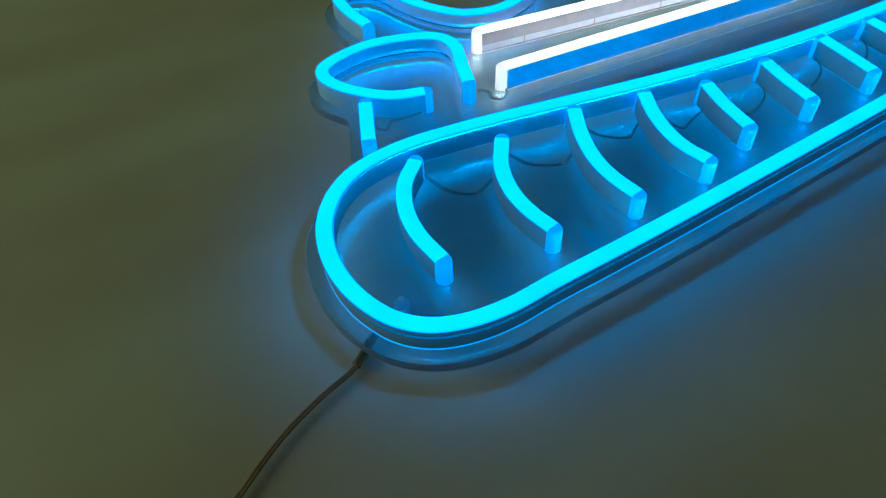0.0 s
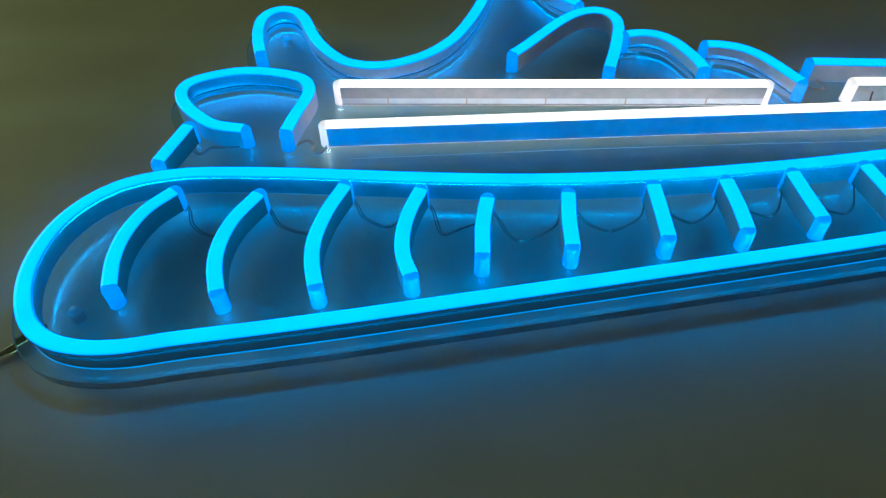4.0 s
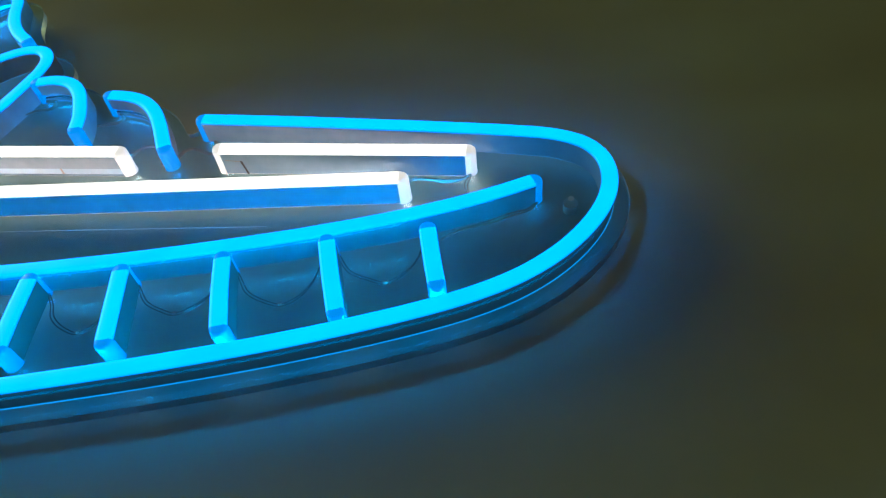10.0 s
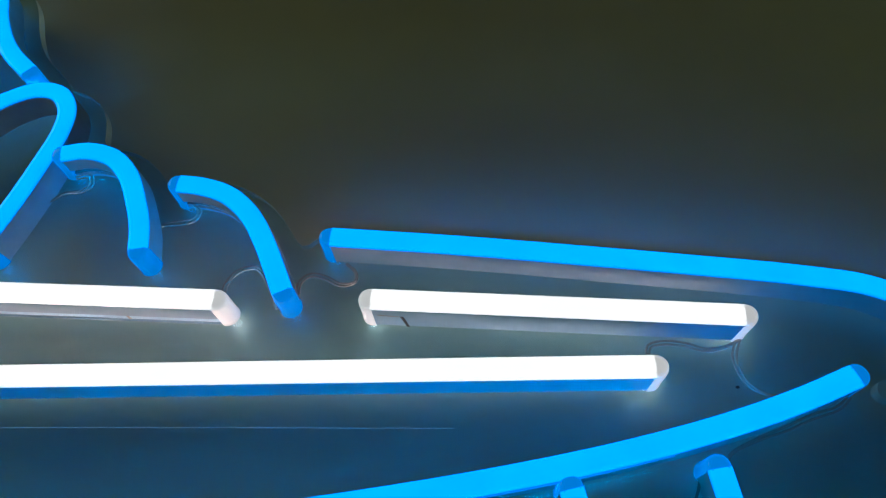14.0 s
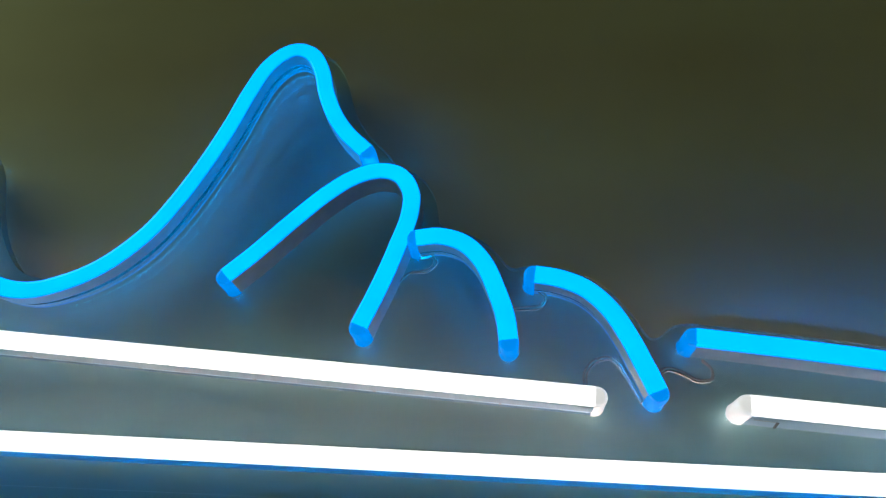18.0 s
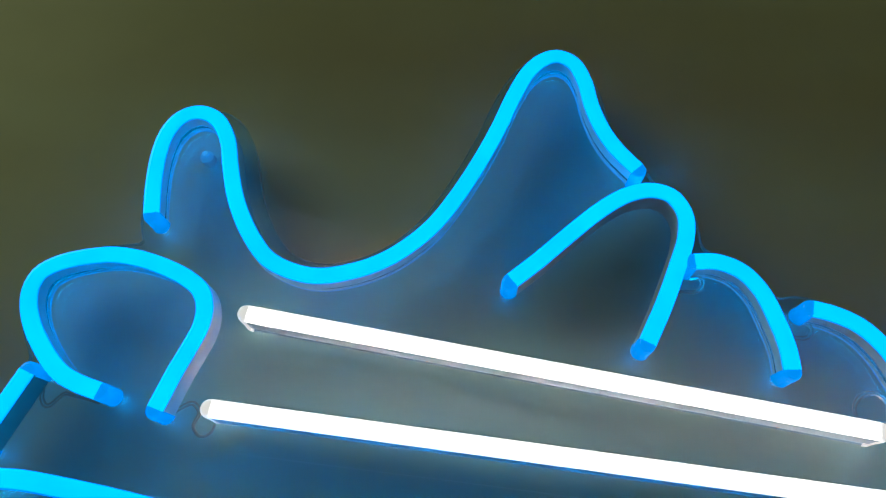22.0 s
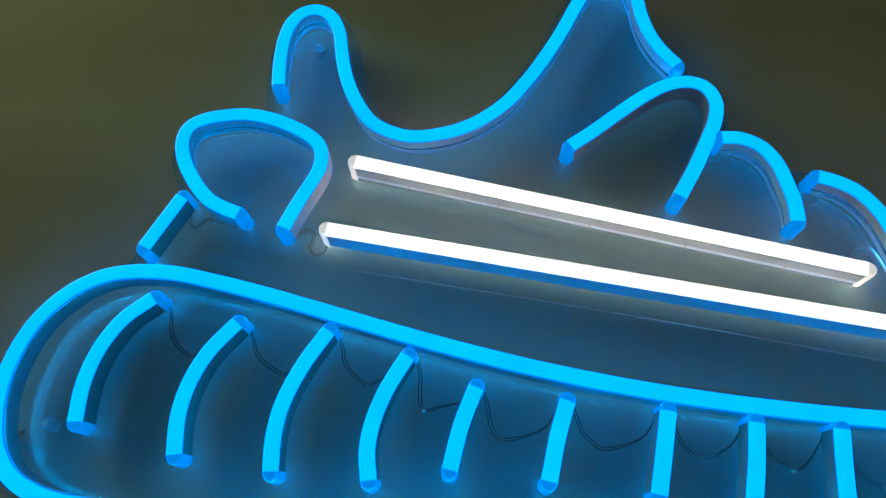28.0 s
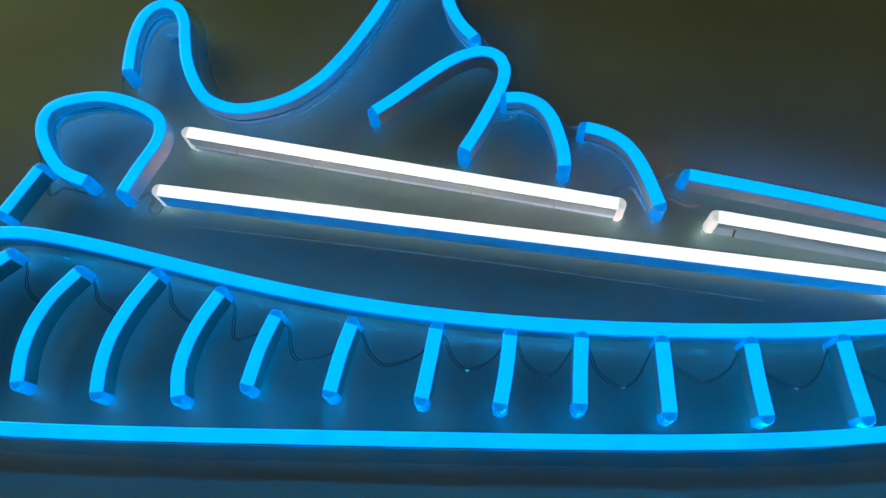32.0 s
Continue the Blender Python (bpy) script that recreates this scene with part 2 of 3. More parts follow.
def sweep(bm, line, profile, base, ends=True):
    """A closed profile of (across, up) drawn along a flat line."""
    rings = []
    for p, t, n in frames(line):
        rings.append([bm.verts.new((p.x + n.x * u, p.y + n.y * u, base + v)) for u, v in profile])
    k = len(profile)
    for a, b in zip(rings, rings[1:]):
        for i in range(k):
            bm.faces.new((a[i], a[(i + 1) % k], b[(i + 1) % k], b[i]))
    if ends:
        bm.faces.new(rings[0][::-1])
        bm.faces.new(rings[-1])
    bmesh.ops.recalc_face_normals(bm, faces=bm.faces)


def strand(bm, line, radius, sides=6):
    """A round wire along a 3D line."""
    rings = []
    for i, p in enumerate(line):
        t = (line[min(i + 1, len(line) - 1)] - line[max(i - 1, 0)]).normalized()
        a = t.cross(Vector((0, 0, 1)))
        a = a.normalized() if a.length > 0.05 else Vector((1, 0, 0))
        b = a.cross(t)
        rings.append([bm.verts.new(p + radius * (math.cos(w) * a + math.sin(w) * b))
                      for w in (2 * math.pi * j / sides for j in range(sides))])
    for a, b in zip(rings, rings[1:]):
        for i in range(sides):
            bm.faces.new((a[i], a[(i + 1) % sides], b[(i + 1) % sides], b[i]))
    bm.faces.new(rings[0][::-1])
    bm.faces.new(rings[-1])
    bmesh.ops.recalc_face_normals(bm, faces=bm.faces)


def mm(points):
    return [(x / 1000, y / 1000) for x, y in points]


# ---------------------------------------------------------------- room
def room():
    bm = bmesh.new()
    n = 24
    grid = [[bm.verts.new((-2.4 + 4.9 * i / n, -2.5 + 5.0 * j / n, 0)) for j in range(n + 1)] for i in range(n + 1)]
    for i in range(n):
        for j in range(n):
            bm.faces.new((grid[i][j], grid[i + 1][j], grid[i + 1][j + 1], grid[i][j + 1]))
    tagged(part("floor", bm, M_FLOOR), "smooth pale grey floor in dim warm light", "floor", kind="structure")
    wall = "plain tan painted room wall in dim light"
    for name, lo, hi in (("wall_north", (-2.4, 2.4, 0), (2.5, 2.5, 2.6)), ("wall_south", (-2.4, -2.5, 0), (2.5, -2.4, 2.6)),
                         ("wall_east", (2.4, -2.4, 0), (2.5, 2.4, 2.6))):
        bm = bmesh.new()
        box(bm, lo, hi)
        tagged(part(name, bm, M_WALL), wall, "wall", kind="structure")
    # the west wall, open for the window
    bm = bmesh.new()
    for lo, hi in (((-2.4, -2.4, 0), (-2.3, 0.60, 2.6)), ((-2.4, 2.30, 0), (-2.3, 2.4, 2.6)),
                   ((-2.4, 0.60, 0), (-2.3, 2.30, 0.45)), ((-2.4, 0.60, 1.55), (-2.3, 2.30, 2.6))):
        box(bm, lo, hi)
    tagged(part("wall_west", bm, M_WALL), wall, "wall", kind="structure")
    bm = bmesh.new()
    box(bm, (-2.4, -2.5, 2.6), (2.5, 2.5, 2.7))
    tagged(part("ceiling", bm, M_CEIL), "plain off-white painted ceiling in dim light", "ceiling", kind="structure")


room()


# ---------------------------------------------------------------- the sign
PLATE_LOW, PLATE_TOP = 0.005, 0.010
TALL, HALF = 0.0140, 0.0039          # of a light tube

SOLE_TOP = [(299.4, 23.2), (282, 17), (262, 11.2), (238, 5.6), (210, 0.5), (180, -3.8), (145, -7.8), (110, -11), (75, -13.3), (40, -14.7), (5, -15.1), (-30, -14.3), (-65, -12.2), (-100, -8.8), (-135, -4.4), (-170, 0.6), (-205, 5.4), (-232, 8.2)]
SOLE_HEEL = [(-254.4, 9.5), (-274.9, 7.2), (-290.3, 2), (-303.6, -8.2), (-313.9, -23.2), (-319, -40.8), (-319.4, -58.9), (-315.6, -75.2), (-308.1, -89.5), (-296.8, -99.2), (-282.2, -104.2), (-264.5, -105.6)]
SOLE_BOTTOM = [(-240, -103.2), (-205, -100.6), (-165, -97.2), (-125, -93.3), (-85, -89.3), (-45, -85.3), (-5, -81.2), (40, -76.6), (85, -71.8), (135, -65.8), (185, -58.4), (225, -50.7), (254, -43.8)]
SOLE_TOE = [(271, -38.6), (287.3, -31.8), (301, -23.7), (312, -14.9), (321.1, -5.3), (328.4, 5.2), (333.2, 16.6), (334.6, 27.7), (332.5, 38), (326.2, 46.9), (313.7, 53.9), (293.5, 58.8), (258, 64.9), (218.5, 71.2), (178.4, 77.4), (147.9, 81.6), (130.4, 83.9)]
SOLE = SOLE_TOP + SOLE_HEEL + SOLE_BOTTOM + SOLE_TOE
COLLAR = [(-228.6, 130.1), (-231.9, 146.7), (-233.4, 163.3), (-232, 175.5), (-227, 183.9), (-219.3, 187.2), (-210, 184.2), (-202.1, 173.5), (-197.1, 158.3), (-191.9, 143.9), (-185.3, 131.3), (-177.4, 120.3), (-169.8, 112.8), (-159.6, 108.3), (-149.3, 106.5), (-141, 107.2), (-131.5, 109.9), (-121.8, 114), (-111.2, 121), (-97.8, 134.6), (-88, 150.5), (-78.8, 169.6), (-70.4, 190.8), (-63.9, 210.5), (-57, 226), (-49.6, 233.8), (-42.9, 236), (-35.2, 232.4), (-29.4, 221.7), (-25.8, 208), (-20.4, 194.6), (-13.9, 184.4), (-3.6, 173.5)]
LOOP = [(-229, 47), (-239.6, 49.7), (-247.6, 53), (-254.3, 58.2), (-260.9, 65), (-267.2, 73), (-271.6, 81.6), (-273.2, 89.8), (-271.4, 96.5), (-265.4, 101.5), (-256.3, 105.2), (-242, 108.3), (-229.4, 107.8), (-217.8, 105.3), (-205.6, 100.9), (-196.8, 95.2), (-193, 87.6), (-192.7, 78.5), (-195.4, 69), (-199, 58.2), (-203.4, 42.1)]
STUB = [(-262.4, 52.4), (-273.4, 21.1)]
LACE_A = [(-59.3, 112.1), (-48.1, 122.7), (-34.6, 136.8), (-20.6, 150.5), (-8.5, 159.3), (2.9, 162.8), (12.4, 160.3), (17.9, 151.3), (17.8, 139.8), (13.8, 126), (7.5, 107.8), (-0.2, 89.2)]
LACE_B = [(21.1, 128.5), (31.2, 129.3), (41.7, 125.6), (49.7, 116.7), (55.1, 103.7), (58.3, 93.2), (59.5, 83)]
LACE_C = [(70.6, 111), (79.3, 109.4), (90.2, 104.7), (99.4, 95.5), (105.7, 84), (110.7, 71.9), (114.2, 62.9)]
BAR_UPPER = [(-173, 85.8), (91, 60.7)]
BAR_LOWER = [(-179.7, 44.2), (237.2, 29.1)]
BAR_SHORT = [(145.6, 57.8), (269.4, 45.1)]
RIBS = [
    [(-259.3, -5.1), (-271, -18.1), (-277.9, -35.1), (-279.5, -52.2), (-276.9, -70.2)],
    [(-213.2, -11.5), (-223.9, -29.3), (-228.6, -47.1), (-228.5, -62), (-225.1, -77.4)],
    [(-167.2, -8.8), (-175.8, -27.9), (-181.1, -47.8), (-181.3, -63.2), (-178.8, -77.7)],
    [(-126.3, -15.5), (-133.4, -33), (-137, -49.6), (-136.9, -62.2), (-133.7, -74.6)],
    [(-91.6, -25.6), (-95.8, -43.3), (-98.2, -64.4)],
    [(-48.5, -25.5), (-51.4, -42.1), (-53.4, -62.5)],
    [(-2.4, -23.1), (-3.6, -41.8), (-5.1, -60.5)],
    [(37.2, -22.4), (36.9, -40.6), (35.5, -58.7)],
    [(74.6, -19.6), (74.8, -36.3), (75.6, -54.1)],
    [(115.8, -17.5), (117.9, -35.8), (119.8, -53.3)],
    [(160.6, -13.4), (163.1, -31), (166.4, -49.3)],
    [(206.3, -6.9), (209.8, -25.3), (213.9, -44.1)],
    [(251, -2.9), (252.7, -17), (254.9, -32.2)],
]

sign = tagged(new("neon_sign"), "lit blue and white neon shoe sign on clear acrylic", "neon sign")


SLOT_DEEP, SETBACK = 0.0026, 0.0009
HIGH_SLOT, LOW_SLOT = (0.0070, 0.0102), (0.0030, 0.0062)


def plain_side(tall):
    """Half of a tube body's outline, from its foot up: an even wall."""
    h, t = HALF, tall - 0.0016
    return [(h - 0.0005, 0.0004), (h, 0.0009), (h, t)]


def slotted_side(tall, lo, hi):
    """The head overhangs a slot for the led strip."""
    h, t, back, low = HALF, tall - 0.0016, HALF - SLOT_DEEP, HALF - SETBACK
    return [(low - 0.0005, 0.0004), (low, 0.0008), (low, lo), (back, lo), (back, hi), (h, hi), (h, t)]


def ledged_side(tall):
    """A thin lip over a shallow open strip."""
    h, t = HALF, tall - 0.0016
    return [(h - 0.0005, 0.0004), (h, 0.0007), (h, 0.0010), (h - 0.0009, 0.0012), (h - 0.0009, 0.0056), (h, 0.0058), (h, t)]


def body_profile(right, left):
    return right + [(-u, v) for u, v in left[::-1]]


def dome_profile(tall):
    h, lo, up = HALF - 0.0001, tall - 0.0016, 0.0016
    arc = [(h * math.copysign(abs(math.cos(a)) ** 0.6, math.cos(a)), lo + up * math.sin(a) ** 0.6) for a in (math.pi * i / 14 for i in range(1, 14))]
    return [(h, lo + 0.00005)] + arc + [(-h, lo + 0.00005)]


def end_cap(p, t, n, base, tall):
    """A rounded plug of glue over a tube end: p its place, t the way outwards."""
    bm = bmesh.new()
    reach, w, rings = 0.0046, HALF * 1.03, []
    for k, (v, grow) in enumerate(((0.0005, 1.06), (0.0011, 1.02), (0.006, 1.0), (tall - 0.0028, 1.0), (tall - 0.0012, 0.95), (tall - 0.0004, 0.82), (tall - 0.0001, 0.6))):
        ring = []
        for i in range(13):
            a = -math.pi / 2 + math.pi * i / 12
            u, out = w * grow * math.sin(a), reach * grow * math.cos(a) ** 0.85 if abs(i - 6) < 6 else -0.0004
            ring.append(bm.verts.new((p.x + t.x * out + n.x * u, p.y + t.y * out + n.y * u, base + v)))
        rings.append(ring)
    for a, b in zip(rings, rings[1:]):
        for i in range(13):
            bm.faces.new((a[i], a[(i + 1) % 13], b[(i + 1) % 13], b[i]))
    bm.faces.new(rings[0][::-1])
    bm.faces.new(rings[-1])
    bmesh.ops.recalc_face_normals(bm, faces=bm.faces)
    return bm


def light_tube(points, label, white=False, slot=1, height=LOW_SLOT, ledged=False, led=None, leds=(), body=None, underglow=None):
    line = glide(mm(points), 0.0025)
    underglow = underglow or (M_UNDERGLOW_WHITE if white else M_UNDERGLOW_BLUE)
    bm = bmesh.new()
    tall = TALL + (0.0015 if white else 0.0)
    lo, hi = height
    deep = 0.0020 if height == HIGH_SLOT else 0.0014
    open_side, other = slotted_side(tall, lo, hi) if slot else plain_side(tall), ledged_side(tall) if ledged else plain_side(tall)
    sweep(bm, line, body_profile(open_side, other) if slot > 0 else body_profile(other, open_side), PLATE_TOP)
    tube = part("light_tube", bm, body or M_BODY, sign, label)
    bm = bmesh.new()
    sweep(bm, line, dome_profile(tall), PLATE_TOP)
    part("diffuser", bm, M_WHITE if white else M_BLUE, tube, "glowing white silicone face" if white else "glowing sky-blue silicone face")
    s, h = slot, HALF
    back = h - SLOT_DEEP
    led = led or (M_LED_WHITE if white else M_LED_BLUE)
    runs = [(line[1:-1], led)] if slot else []
    if leds:                              # strips of several strengths, each up to a share of the length
        ends = [1] + [round(share * (len(line) - 1)) for share, mat in leds[:-1]] + [len(line) - 1]
        runs = [(line[a:b], mat) for (share, mat), a, b in zip(leds, ends, ends[1:])]
    for run, mat in runs:
        bm = bmesh.new()
        sweep(bm, run, [(s * (back + 0.0001), hi - deep), (s * (back + 0.0003), hi - deep),
                        (s * (back + 0.0003), hi - 0.0002), (s * (back + 0.0001), hi - 0.0002)], PLATE_TOP)
        part("light_strip", bm, mat, tube, "bright led strip deep in the slot")
    if slot:
        # dark strip added so that the lit ledge of the slot stays dim
        bm = bmesh.new()
        sweep(bm, line, [(s * (back + 0.0001), lo + 0.00004), (s * (h - SETBACK - 0.0001), lo + 0.00004),
                         (s * (h - SETBACK - 0.0001), lo + 0.00016), (s * (back + 0.0001), lo + 0.00016)], PLATE_TOP)
        part("slot_dark_strip", bm, M_SLOT_DARK, tube, "dark strip added inside the slot")
    if ledged:
        bm = bmesh.new()
        sweep(bm, line, [(-s * (h - 0.0013), 0.0014), (-s * (h - 0.0007), 0.0014), (-s * (h - 0.0007), 0.0054), (-s * (h - 0.0013), 0.0054)], PLATE_TOP)
        strip = part("backing_strip", bm, M_STRIP, tube, "pale strip along the lower side")
        for p, t, n in frames(line)[12:-4:20]:
            bm = bmesh.new()
            e, q = p - n * s * (h - 0.0007), t * 0.0004
            sweep(bm, [e - q, e + q], [(-0.0002, 0.0014), (0.0002, 0.0014), (0.0002, 0.0054), (-0.0002, 0.0054)], PLATE_TOP)
            part("cut_mark", bm, M_GREY, strip, "thin grey cut line")
    # glowing strip added under the tube to tint the panel and floor
    f = frames(line)
    w, far = HALF - 0.0007, 0.0034
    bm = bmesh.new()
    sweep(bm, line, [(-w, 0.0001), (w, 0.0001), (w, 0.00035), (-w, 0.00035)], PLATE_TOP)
    part("underglow_strip", bm, underglow, tube, "glowing strip added under the tube")
    # glowing patches added under the ends for soft pools of light
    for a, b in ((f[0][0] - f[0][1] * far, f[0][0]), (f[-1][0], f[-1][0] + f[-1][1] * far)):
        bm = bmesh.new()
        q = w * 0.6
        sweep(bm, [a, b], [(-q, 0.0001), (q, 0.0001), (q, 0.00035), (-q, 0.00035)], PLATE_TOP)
        part("end_glow", bm, M_POOL_WHITE if white else M_POOL_BLUE, tube, "glowing patch added under the tube end")
    for p, t, n in ((f[0][0], -f[0][1], f[0][2]), f[-1]):
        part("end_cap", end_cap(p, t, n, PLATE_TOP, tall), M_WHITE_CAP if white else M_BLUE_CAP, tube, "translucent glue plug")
    return tube


def plate_outline(margin, cell):
    """The panel's edge: all tubes and what they enclose, grown by a margin."""
    rim = SOLE_TOP[-1:] + SOLE_HEEL + SOLE_BOTTOM + SOLE_TOE + [LACE_C[-1]] + LACE_C[::-1] + LACE_B[::-1][2:] + LACE_A[::-1][3:8] \
        + COLLAR[::-1] + [(-226, 116)] + LOOP[1:13][::-1] + STUB
    ring = [(x / 1000, y / 1000) for x, y in rim]
    xs, ys = np.arange(-0.36, 0.38, cell), np.arange(-0.14, 0.28, cell)
    gx, gy = np.meshgrid(xs, ys, indexing="ij")
    inside = np.zeros(gx.shape, bool)
    for (x0, y0), (x1, y1) in zip(ring, ring[1:] + ring[:1]):
        if y0 != y1:
            inside ^= ((y0 > gy) != (y1 > gy)) & (gx < (x1 - x0) * (gy - y0) / (y1 - y0) + x0)
    far = np.full(gx.shape, 1.0)
    lines = [glide(mm(c), 0.006) for c in (SOLE, COLLAR, LOOP, STUB, LACE_A, LACE_B, LACE_C)]
    lines.append(glide(mm([(114.3, 62.6), (130.2, 84)]), 0.006))
    for line in lines:
        for a, b in zip(line, line[1:]):
            d = b - a
            t = np.clip(((gx - a.x) * d.x + (gy - a.y) * d.y) / d.length_squared, 0, 1)
            far = np.minimum(far, np.hypot(gx - a.x - t * d.x, gy - a.y - t * d.y))
    field = np.where(inside, -far, far) - margin
    for _ in range(3):
        field[1:-1, 1:-1] = (field[1:-1, 1:-1] * 2 + field[:-2, 1:-1] + field[2:, 1:-1] + field[1:-1, :-2] + field[1:-1, 2:]) / 6
    links = {}
    for i, j in zip(*np.nonzero((np.signbit(field[:-1, :-1]).astype(int) + np.signbit(field[1:, :-1]) + np.signbit(field[:-1, 1:]) + np.signbit(field[1:, 1:])) % 4)):
        corners = [(i, j), (i + 1, j), (i + 1, j + 1), (i, j + 1)]
        cross = [(a, b) for a, b in zip(corners, corners[1:] + corners[:1]) if (field[a] < 0) != (field[b] < 0)]
        keys = [tuple(sorted(c)) for c in cross]
        for a, b in zip(keys[0::2], keys[1::2]):
            links.setdefault(a, []).append(b)
            links.setdefault(b, []).append(a)
    best = []
    todo = set(links)
    while todo:
        start = todo.pop()
        loop, last, now = [start], None, start
        while True:
            step = [k for k in links[now] if k != last and k in todo]
            if not step:
                break
            last, now = now, step[0]
            todo.discard(now)
            loop.append(now)
        best = max(best, loop, key=len)
    out = []
    for a, b in best:
        f = field[a] / (field[a] - field[b])
        out.append(Vector((xs[a[0]] + f * (xs[b[0]] - xs[a[0]]), ys[a[1]] + f * (ys[b[1]] - ys[a[1]]))))
    for _ in range(4):
        out = [(out[k - 1] + out[k] * 2 + out[(k + 1) % len(out)]) / 4 for k in range(len(out))]
    return out[::2]


def acrylic_panel():
    edge = plate_outline(0.0105, 0.002)
    bm = bmesh.new()
    low = [bm.verts.new((p.x, p.y, PLATE_LOW)) for p in edge]
    high = [bm.verts.new((p.x, p.y, PLATE_TOP)) for p in edge]
    n = len(edge)
    bm.faces.new(low[::-1])
    bm.faces.new(high)
    for i in range(n):
        bm.faces.new((low[i], low[(i + 1) % n], high[(i + 1) % n], high[i]))
    bmesh.ops.recalc_face_normals(bm, faces=bm.faces)
    panel = part("acrylic_panel", bm, M_ACRYLIC, sign, "clear acrylic backing cut to the shoe's outline")
    panel.data.materials.append(M_EDGE)
    for f in panel.data.polygons:
        if abs(f.normal.z) < 0.5:
            f.material_index = 1
    panel.visible_shadow = False          # lets the light through to the floor
    return panel


acrylic_panel()
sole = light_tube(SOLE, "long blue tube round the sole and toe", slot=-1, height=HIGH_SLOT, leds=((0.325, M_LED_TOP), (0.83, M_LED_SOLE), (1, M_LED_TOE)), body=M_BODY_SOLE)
# glowing strip added out of view to light the sole's inside
bm = bmesh.new()
inner = [p + n * (HALF - 0.00005) for p, t, n in frames(glide(mm(SOLE_BOTTOM + SOLE_TOE[:2]), 0.0025))]
sweep(bm, inner, [(-0.0002, 0.0078), (0.0002, 0.0078), (0.0002, 0.0090), (-0.0002, 0.0090)], PLATE_TOP)
part("light_strip", bm, M_INNER_FILL, sole, "unseen glowing strip added on the inner side")
# glow added under the upper and heel runs' lip, facing down and inwards
bm = bmesh.new()
sweep(bm, glide(mm(SOLE_TOP[3:] + SOLE_HEEL), 0.0025), [(HALF, 0.0117), (HALF + 0.0004, 0.0121), (HALF, 0.0121)], PLATE_TOP)
lip = part("lip_strip", bm, M_BLUE, sole, "glowing strip added under the inner lip")
lip.data.materials.append(M_LIP_FILL)
for face in lip.data.polygons:
    face.material_index = 1 if face.normal.z < -0.3 else 0
light_tube(COLLAR, "wavy blue tube along the shoe's collar", slot=-1, body=M_BODY_BOUNCE, underglow=M_UNDERGLOW_UPPER)
light_tube(LOOP, "blue loop at the heel", slot=-1, body=M_BODY_BOUNCE, underglow=M_UNDERGLOW_UPPER)
light_tube(STUB, "short straight blue tube at the heel", slot=0, body=M_BODY_RIB, underglow=M_UNDERGLOW_UPPER)
arch = light_tube(LACE_A, "tall blue arch of the laces", slot=0, underglow=M_UNDERGLOW_UPPER)
# a glowing strip added on the outer side of the arch's long leg
f = frames(glide(mm(LACE_A), 0.0025))
bm = bmesh.new()
sweep(bm, [p + n * (HALF - 0.00005) for p, t, n in f[2:round(0.55 * len(f))]], [(-0.0002, 0.0078), (0.0002, 0.0078), (0.0002, 0.0090), (-0.0002, 0.0090)], PLATE_TOP)
part("light_strip", bm, M_ARCH_FILL, arch, "glowing strip added on the outer side")
light_tube(LACE_B, "bent blue tube of the laces", slot=-1, body=M_BODY_BOUNCE, underglow=M_UNDERGLOW_UPPER)
light_tube(LACE_C, "bent blue tube of the laces", slot=-1, underglow=M_UNDERGLOW_UPPER)
light_tube(BAR_UPPER, "white stripe on the shoe's side", white=True, ledged=True, led=M_LED_UPPER, body=M_BODY_BAR_SHADE)
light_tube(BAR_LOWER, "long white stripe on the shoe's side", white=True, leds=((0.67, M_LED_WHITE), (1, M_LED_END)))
light_tube(BAR_SHORT, "short white stripe near the toe", white=True, led=M_LED_SHORT, body=M_BODY_BAR_SHADE)
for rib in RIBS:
    light_tube(rib, "short blue rib of the sole", slot=0, body=M_BODY_RIB, underglow=M_UNDERGLOW_RIB)


# a fine glowing line that stands in for the stripe's reflection in the panel
bm = bmesh.new()
sweep(bm, glide(mm([(-168, 28.6), (-36, 25.3), (40, 22.4), (172, 15.8)]), 0.006), [(-0.00003, 0), (0.00003, 0), (0.00003, 0.0004), (-0.00003, 0.0004)], PLATE_TOP)
part("reflection_line", bm, M_REFLECTION, sign, "fine pale line for the stripe's reflection")


# ---------------------------------------------------------------- wires, spacers, cable
def wire(points, label="glossy grey twin wire", gap=0.0012, radius=0.00042, lift=0.0006, mat=None):
    """Two strands side by side on the panel, risen a little between their ends."""
    line = glide(mm(points), 0.0015)
    f = frames(line)
    bm = bmesh.new()
    for side in (-0.5, 0.5):
        path = []
        for i, (p, t, n) in enumerate(f):
            k = i / (len(f) - 1)
            off = side * gap * (0.75 + 0.5 * math.sin(5.1 * k + side)) + 0.0002 * math.sin(17 * k)
            q = p + n * off
            path.append(Vector((q.x, q.y, PLATE_TOP + lift + 0.0016 * max(0, 1 - k / 0.12) + 0.0016 * max(0, 1 - (1 - k) / 0.16)
                                + 0.0003 * math.sin(9 * k + side))))
        strand(bm, path, radius)
    return part("wire", bm, mat or M_CLEAR_WIRE, sign, label)


def solder(x, y):
    bm = bmesh.new()
    bmesh.ops.create_icosphere(bm, subdivisions=2, radius=0.0009)
    for v in bm.verts:
        v.co = Vector((v.co.x * 1.5 + x / 1000, v.co.y + y / 1000, v.co.z + PLATE_TOP + 0.0011))
    part("solder_joint", bm, M_SOLDER, sign, "bright solder blob")


